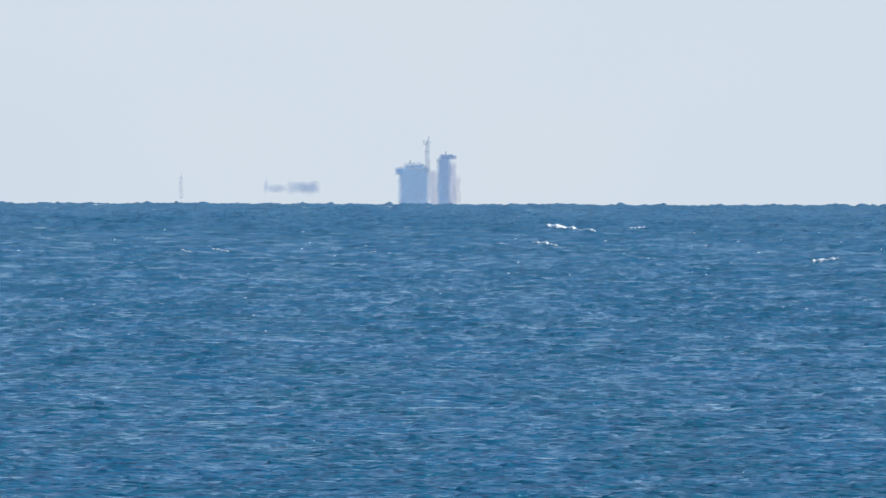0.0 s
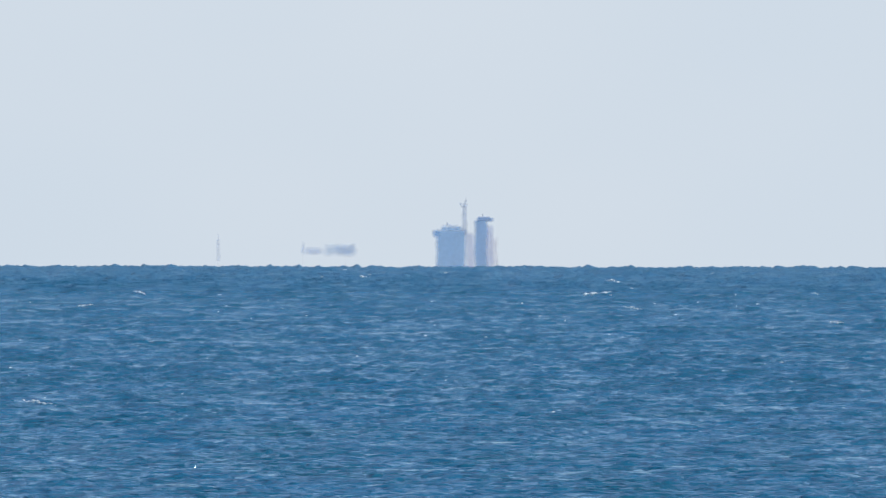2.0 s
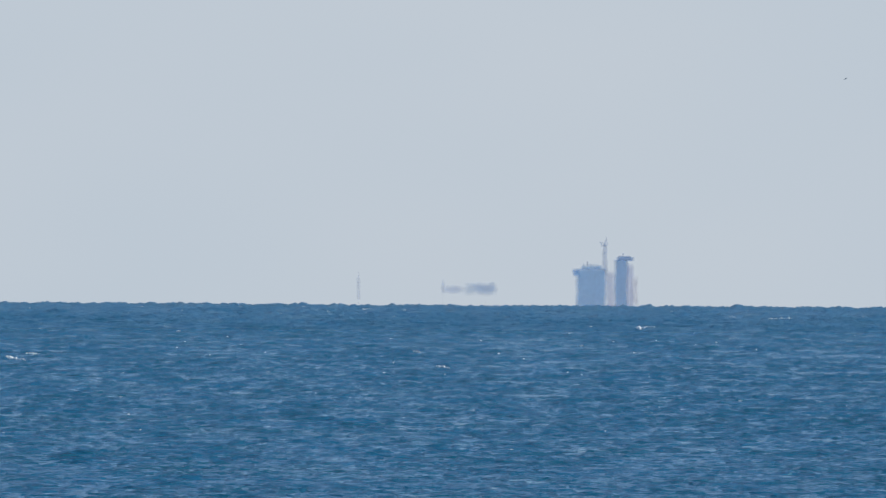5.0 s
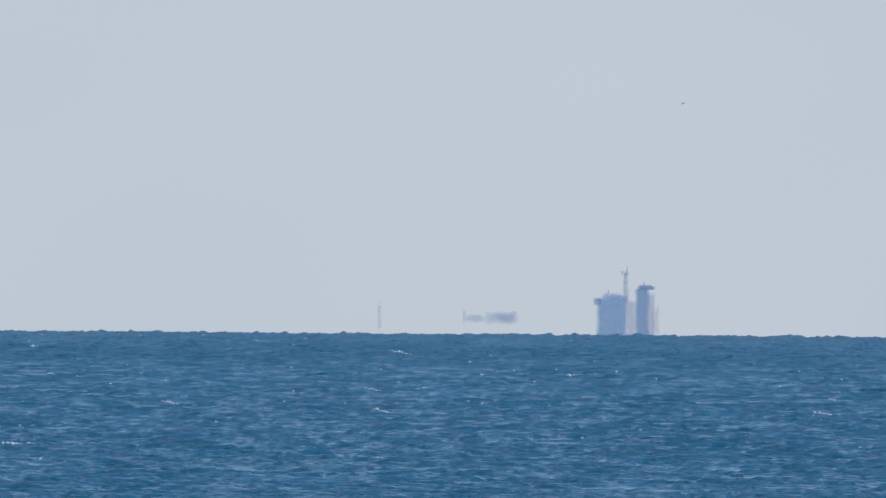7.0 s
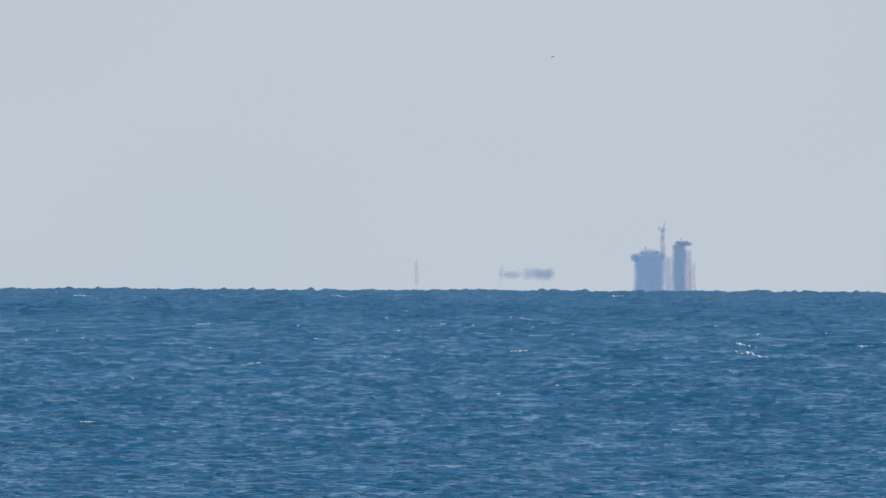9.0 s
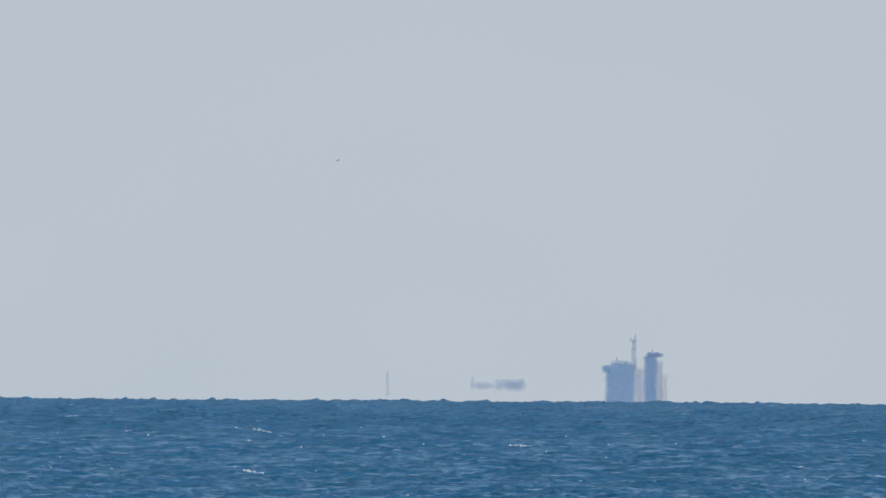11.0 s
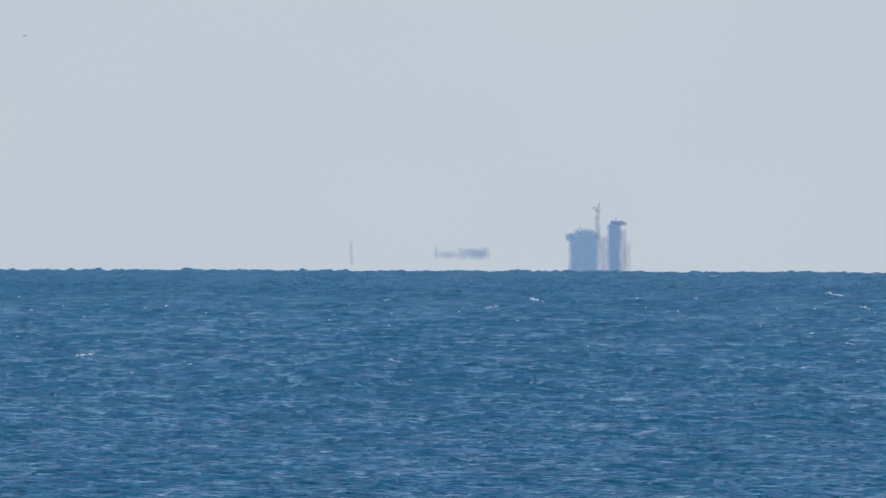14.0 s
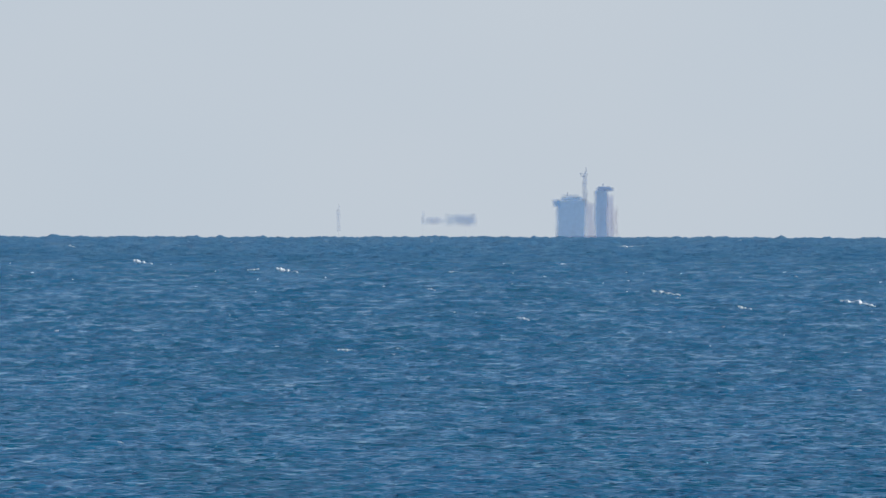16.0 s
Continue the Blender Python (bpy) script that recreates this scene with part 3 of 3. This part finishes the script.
    whitecap(7.5, -2.633, 879, 0.91)
    whitecap(7.5, 1.409, 1176, 0.86)
    whitecap(8.0, -3.761, 1352, 2.59)
    whitecap(8.0, -3.970, 1054, 1.24)
    whitecap(8.0, -3.902, 927, 2.18)
    whitecap(8.0, -1.645, 940, 1.52)
    whitecap(8.0, -0.584, 1081, 1.11)
    whitecap(8.0, 0.132, 543, 1.44)
    whitecap(8.0, -1.701, 583, 1.20)
    whitecap(8.0, 0.801, 1207, 2.13)
    whitecap(8.0, -0.323, 1067, 2.20)
    whitecap(8.0, -2.800, 1055, 0.93)
    whitecap(8.0, 1.962, 561, 0.58)
    whitecap(8.0, -4.162, 464, 0.61)
    whitecap(8.5, -0.679, 1047, 2.16)
    whitecap(8.5, -1.370, 1030, 1.67)
    whitecap(8.5, 1.040, 745, 2.30)
    whitecap(8.5, 0.962, 1486, 2.84)
    whitecap(8.5, 0.198, 872, 1.93)
    whitecap(8.5, -0.034, 855, 1.63)
    whitecap(8.5, -3.889, 1302, 2.11)
    whitecap(8.5, -2.933, 330, 0.49)
    whitecap(8.5, 1.144, 1046, 1.85)
    whitecap(9.0, -4.113, 1523, 3.81)
    whitecap(9.0, -0.142, 1602, 3.06)
    whitecap(9.0, -3.216, 954, 1.54)
    whitecap(9.0, -2.836, 657, 1.16)
    whitecap(9.0, -0.864, 734, 1.62)
    whitecap(9.0, 0.871, 719, 2.91)
    whitecap(9.0, -4.067, 456, 1.01)
    whitecap(9.0, 1.711, 779, 1.72)
    whitecap(9.0, -0.815, 1037, 1.83)
    whitecap(9.0, -1.426, 967, 0.85)
    whitecap(9.0, -2.206, 1547, 3.41)
    whitecap(9.0, 0.807, 784, 1.38)
    whitecap(9.5, -0.458, 1322, 2.72)
    whitecap(9.5, -0.541, 856, 1.89)
    whitecap(9.5, -2.147, 1038, 2.44)
    whitecap(9.5, -3.364, 945, 1.11)
    whitecap(9.5, -4.491, 830, 1.83)
    whitecap(9.5, -2.409, 1580, 2.79)
    whitecap(9.5, -1.271, 1661, 3.42)
    whitecap(9.5, 1.697, 1455, 2.14)
    whitecap(9.5, 1.300, 497, 1.10)
    whitecap(9.5, -4.576, 1188, 2.10)
    whitecap(9.5, 0.982, 1152, 1.19)
    whitecap(10.0, -2.244, 729, 1.93)
    whitecap(10.0, -0.560, 1251, 2.76)
    whitecap(10.0, 1.405, 1498, 2.86)
    whitecap(10.0, -3.291, 1712, 3.02)
    whitecap(10.0, 0.278, 1364, 2.21)
    whitecap(10.0, 0.775, 990, 1.16)
    whitecap(10.0, -2.911, 896, 0.92)
    whitecap(12.5, -2.747, 1056, 1.86)
    whitecap(12.5, -3.293, 766, 0.68)
    whitecap(12.5, -3.964, 635, 1.87)
    whitecap(12.5, 1.108, 932, 1.37)
    whitecap(12.5, -0.217, 732, 2.15)
    whitecap(12.5, -1.944, 706, 1.04)
    whitecap(12.5, -3.296, 2049, 3.62)
    whitecap(12.5, 1.445, 837, 0.86)
    whitecap(12.5, -1.019, 956, 0.84)
    whitecap(13.0, -4.115, 1002, 1.62)
    whitecap(13.0, -4.319, 628, 1.11)
    whitecap(13.0, -2.186, 739, 1.52)
    whitecap(13.0, 1.330, 823, 3.63)
    whitecap(13.0, 0.532, 631, 1.02)
    whitecap(13.0, 0.174, 690, 1.01)
    whitecap(13.0, -3.080, 854, 0.63)
    whitecap(13.0, 1.560, 1070, 2.99)
    whitecap(13.0, 1.118, 1320, 1.94)
    whitecap(13.0, -1.340, 471, 0.69)
    whitecap(13.5, 1.188, 1716, 5.05)
    whitecap(13.5, 1.651, 1580, 2.79)
    whitecap(13.5, -1.191, 1833, 3.51)
    whitecap(13.5, -3.359, 895, 2.24)
    whitecap(13.5, -3.002, 1700, 1.75)
    whitecap(13.5, -0.789, 737, 1.19)
    whitecap(13.5, -2.707, 799, 0.82)
    whitecap(13.5, -4.263, 999, 1.91)
    whitecap(13.5, 2.135, 1128, 2.99)
    whitecap(13.5, -2.287, 1482, 1.31)
    whitecap(14.0, -0.584, 930, 1.78)
    whitecap(14.0, -0.247, 1021, 1.80)
    whitecap(14.0, 1.975, 1121, 2.97)
    whitecap(14.0, 2.090, 668, 0.98)
    whitecap(14.0, -3.615, 604, 1.55)
    whitecap(14.0, 2.194, 943, 1.39)
    whitecap(14.0, -1.363, 1014, 0.90)
    whitecap(14.0, 1.079, 1634, 2.88)
    whitecap(14.0, -1.299, 583, 1.11)
    whitecap(14.0, -2.160, 336, 0.49)
    whitecap(14.5, -2.241, 996, 2.20)
    whitecap(14.5, -1.482, 1105, 1.62)
    whitecap(14.5, -0.008, 1204, 2.48)
    whitecap(14.5, -1.891, 1269, 1.31)
    whitecap(14.5, -0.998, 1287, 2.46)
    whitecap(14.5, 1.971, 675, 1.99)
    whitecap(14.5, 0.287, 1102, 1.30)
    whitecap(14.5, 1.866, 821, 0.84)
    whitecap(14.5, -1.335, 768, 1.13)
    whitecap(15.0, -2.860, 1034, 2.13)
    whitecap(15.0, -1.554, 1068, 1.89)
    whitecap(15.0, -0.501, 797, 1.88)
    whitecap(15.0, 0.510, 1772, 3.65)
    whitecap(15.0, 1.983, 1118, 1.97)
    whitecap(15.0, 0.826, 1670, 1.97)
    whitecap(15.0, 1.773, 898, 1.32)
    whitecap(15.0, 1.016, 494, 0.73)
    whitecap(15.5, 0.569, 1674, 6.16)
    whitecap(15.5, -1.875, 999, 4.41)
    whitecap(15.5, -2.991, 1096, 3.63)
    whitecap(15.5, -2.982, 1314, 1.35)
    whitecap(15.5, -1.348, 587, 0.95)
    whitecap(15.5, -2.654, 429, 0.76)
    whitecap(15.5, 1.306, 676, 0.99)
    whitecap(16.0, 0.548, 1429, 4.63)
    whitecap(16.0, -2.013, 960, 2.68)
    whitecap(16.0, -2.266, 973, 1.57)
    whitecap(16.0, -3.087, 1071, 2.68)
    whitecap(16.0, 2.240, 701, 3.09)
    whitecap(16.0, 0.809, 764, 2.81)
    whitecap(16.0, -0.939, 787, 0.93)
    whitecap(16.0, -0.783, 949, 1.12)
    whitecap(16.0, -3.254, 333, 0.25)
    whitecap(16.0, -1.571, 507, 1.12)
    whitecap(16.0, -0.252, 619, 1.00)
    whitecap(16.0, -3.613, 1412, 1.45)
    whitecap(16.0, 1.399, 672, 1.19)
    # crests that break in the stretches between
    for k in range(36):
        t = CAP_RNG.choice((CAP_RNG.uniform(4.5, 6.1), CAP_RNG.uniform(10.5, 12.1)))
        dist = CAP_RNG.choice((CAP_RNG.uniform(450, 900), CAP_RNG.uniform(900, 1700)))
        whitecap(t, CAP_RNG.uniform(-4.4, 2.3), dist, dist * CAP_RNG.uniform(0.001, 0.003))


def build_flecks():
    """Small spits of foam on the far crests; they ride with the wind waves."""
    bm = bmesh.new()
    for k in range(170):
        dist = CAP_RNG.choice((CAP_RNG.uniform(420, 1000), CAP_RNG.uniform(900, 2100)))
        size = dist * CAP_RNG.uniform(0.3, 0.85) * STEP
        m = cap_pose(CAP_RNG.uniform(-3.4, 9.9), dist, CAP_RNG.uniform(2.0, 4.5) * STEP * dist)
        bmesh.ops.create_icosphere(bm, subdivisions=1, radius=1.0, matrix=m @ Matrix.Diagonal((size * CAP_RNG.uniform(1.5, 6.0), size, size * 0.8, 1)))
    return tagged(part("foam_flecks", bm, FOAM), "small white foam flecks scattered over the waves", "foam", kind="stuff")


build_whitecaps()
FLECKS = build_flecks()


def motions():
    # the wave trains run to the left, heaving as they go
    steps = [k * 0.5 for k in range(33)]
    for ob in (WAVES_A, NEAR_A, FLECKS):
        walk(ob, [(t, pose(0, 0, 0, 0.0045 * math.sin(t * 2.6), 0, 0.45 * t)) for t in steps])
    for ob in (WAVES_B, NEAR_B):
        walk(ob, [(t, pose(0, 0, 0, 0.0055 * math.sin(t * 3.3 + 2.0), 0, 0.26 * t)) for t in steps])
    # foam rises with its crest, runs with it and sinks again
    for ob, t, az, dist, life in CAPS:
        up, down = 9.0 * STEP * dist, -8.0 * STEP * dist - 0.3
        rows = []
        for dt, lift in ((-life - 0.18, down), (-life, up * 0.8), (0.0, up), (life, up * 0.8), (life + 0.18, down)):
            rows.append((t + dt, cap_pose(az - 0.55 * dt, dist, lift)))
        rows = [r for r in rows if 0.0 <= r[0] <= 16.0]
        if rows[0][0] > 0:
            rows.insert(0, (0.0, rows[0][1]))
        if rows[-1][0] < 16:
            rows.append((16.0, rows[-1][1]))
        walk(ob, rows)
    # the bird crosses from right to left
    far = 1100.0
    at = (0, 4, 7, 8, 8.5, 9, 9.5, 10, 10.2, 12.5, 13, 13.5, 14, 16)
    az = np.interp(steps, at, (5.37, 2.672, 0.625, 0.028, -0.284, -0.622, -0.953, -1.285, -1.43, -3.101, -3.417, -3.766, -4.064, -5.37))
    el = np.interp(steps, at, (1.15, 1.162, 1.203, 1.237, 1.218, 1.215, 1.227, 1.238, 1.25, 1.285, 1.262, 1.24, 1.21, 1.16))
    walk(BIRD, [(t, pose(far * math.sin(radians(a)), far * math.cos(radians(a)), EYE + far * math.tan(radians(e)), -18, 0, 34 - a))
                for t, a, e in zip(steps, az, el)])
    beats = [k * 0.125 for k in range(129)]
    for side, wing in zip((-1, 1), WINGS):
        walk(wing, [(t, pose(0, 0, 0, side * (8 + 26 * math.sin(t * 12.5)), 0, 0)) for t in beats])


motions()
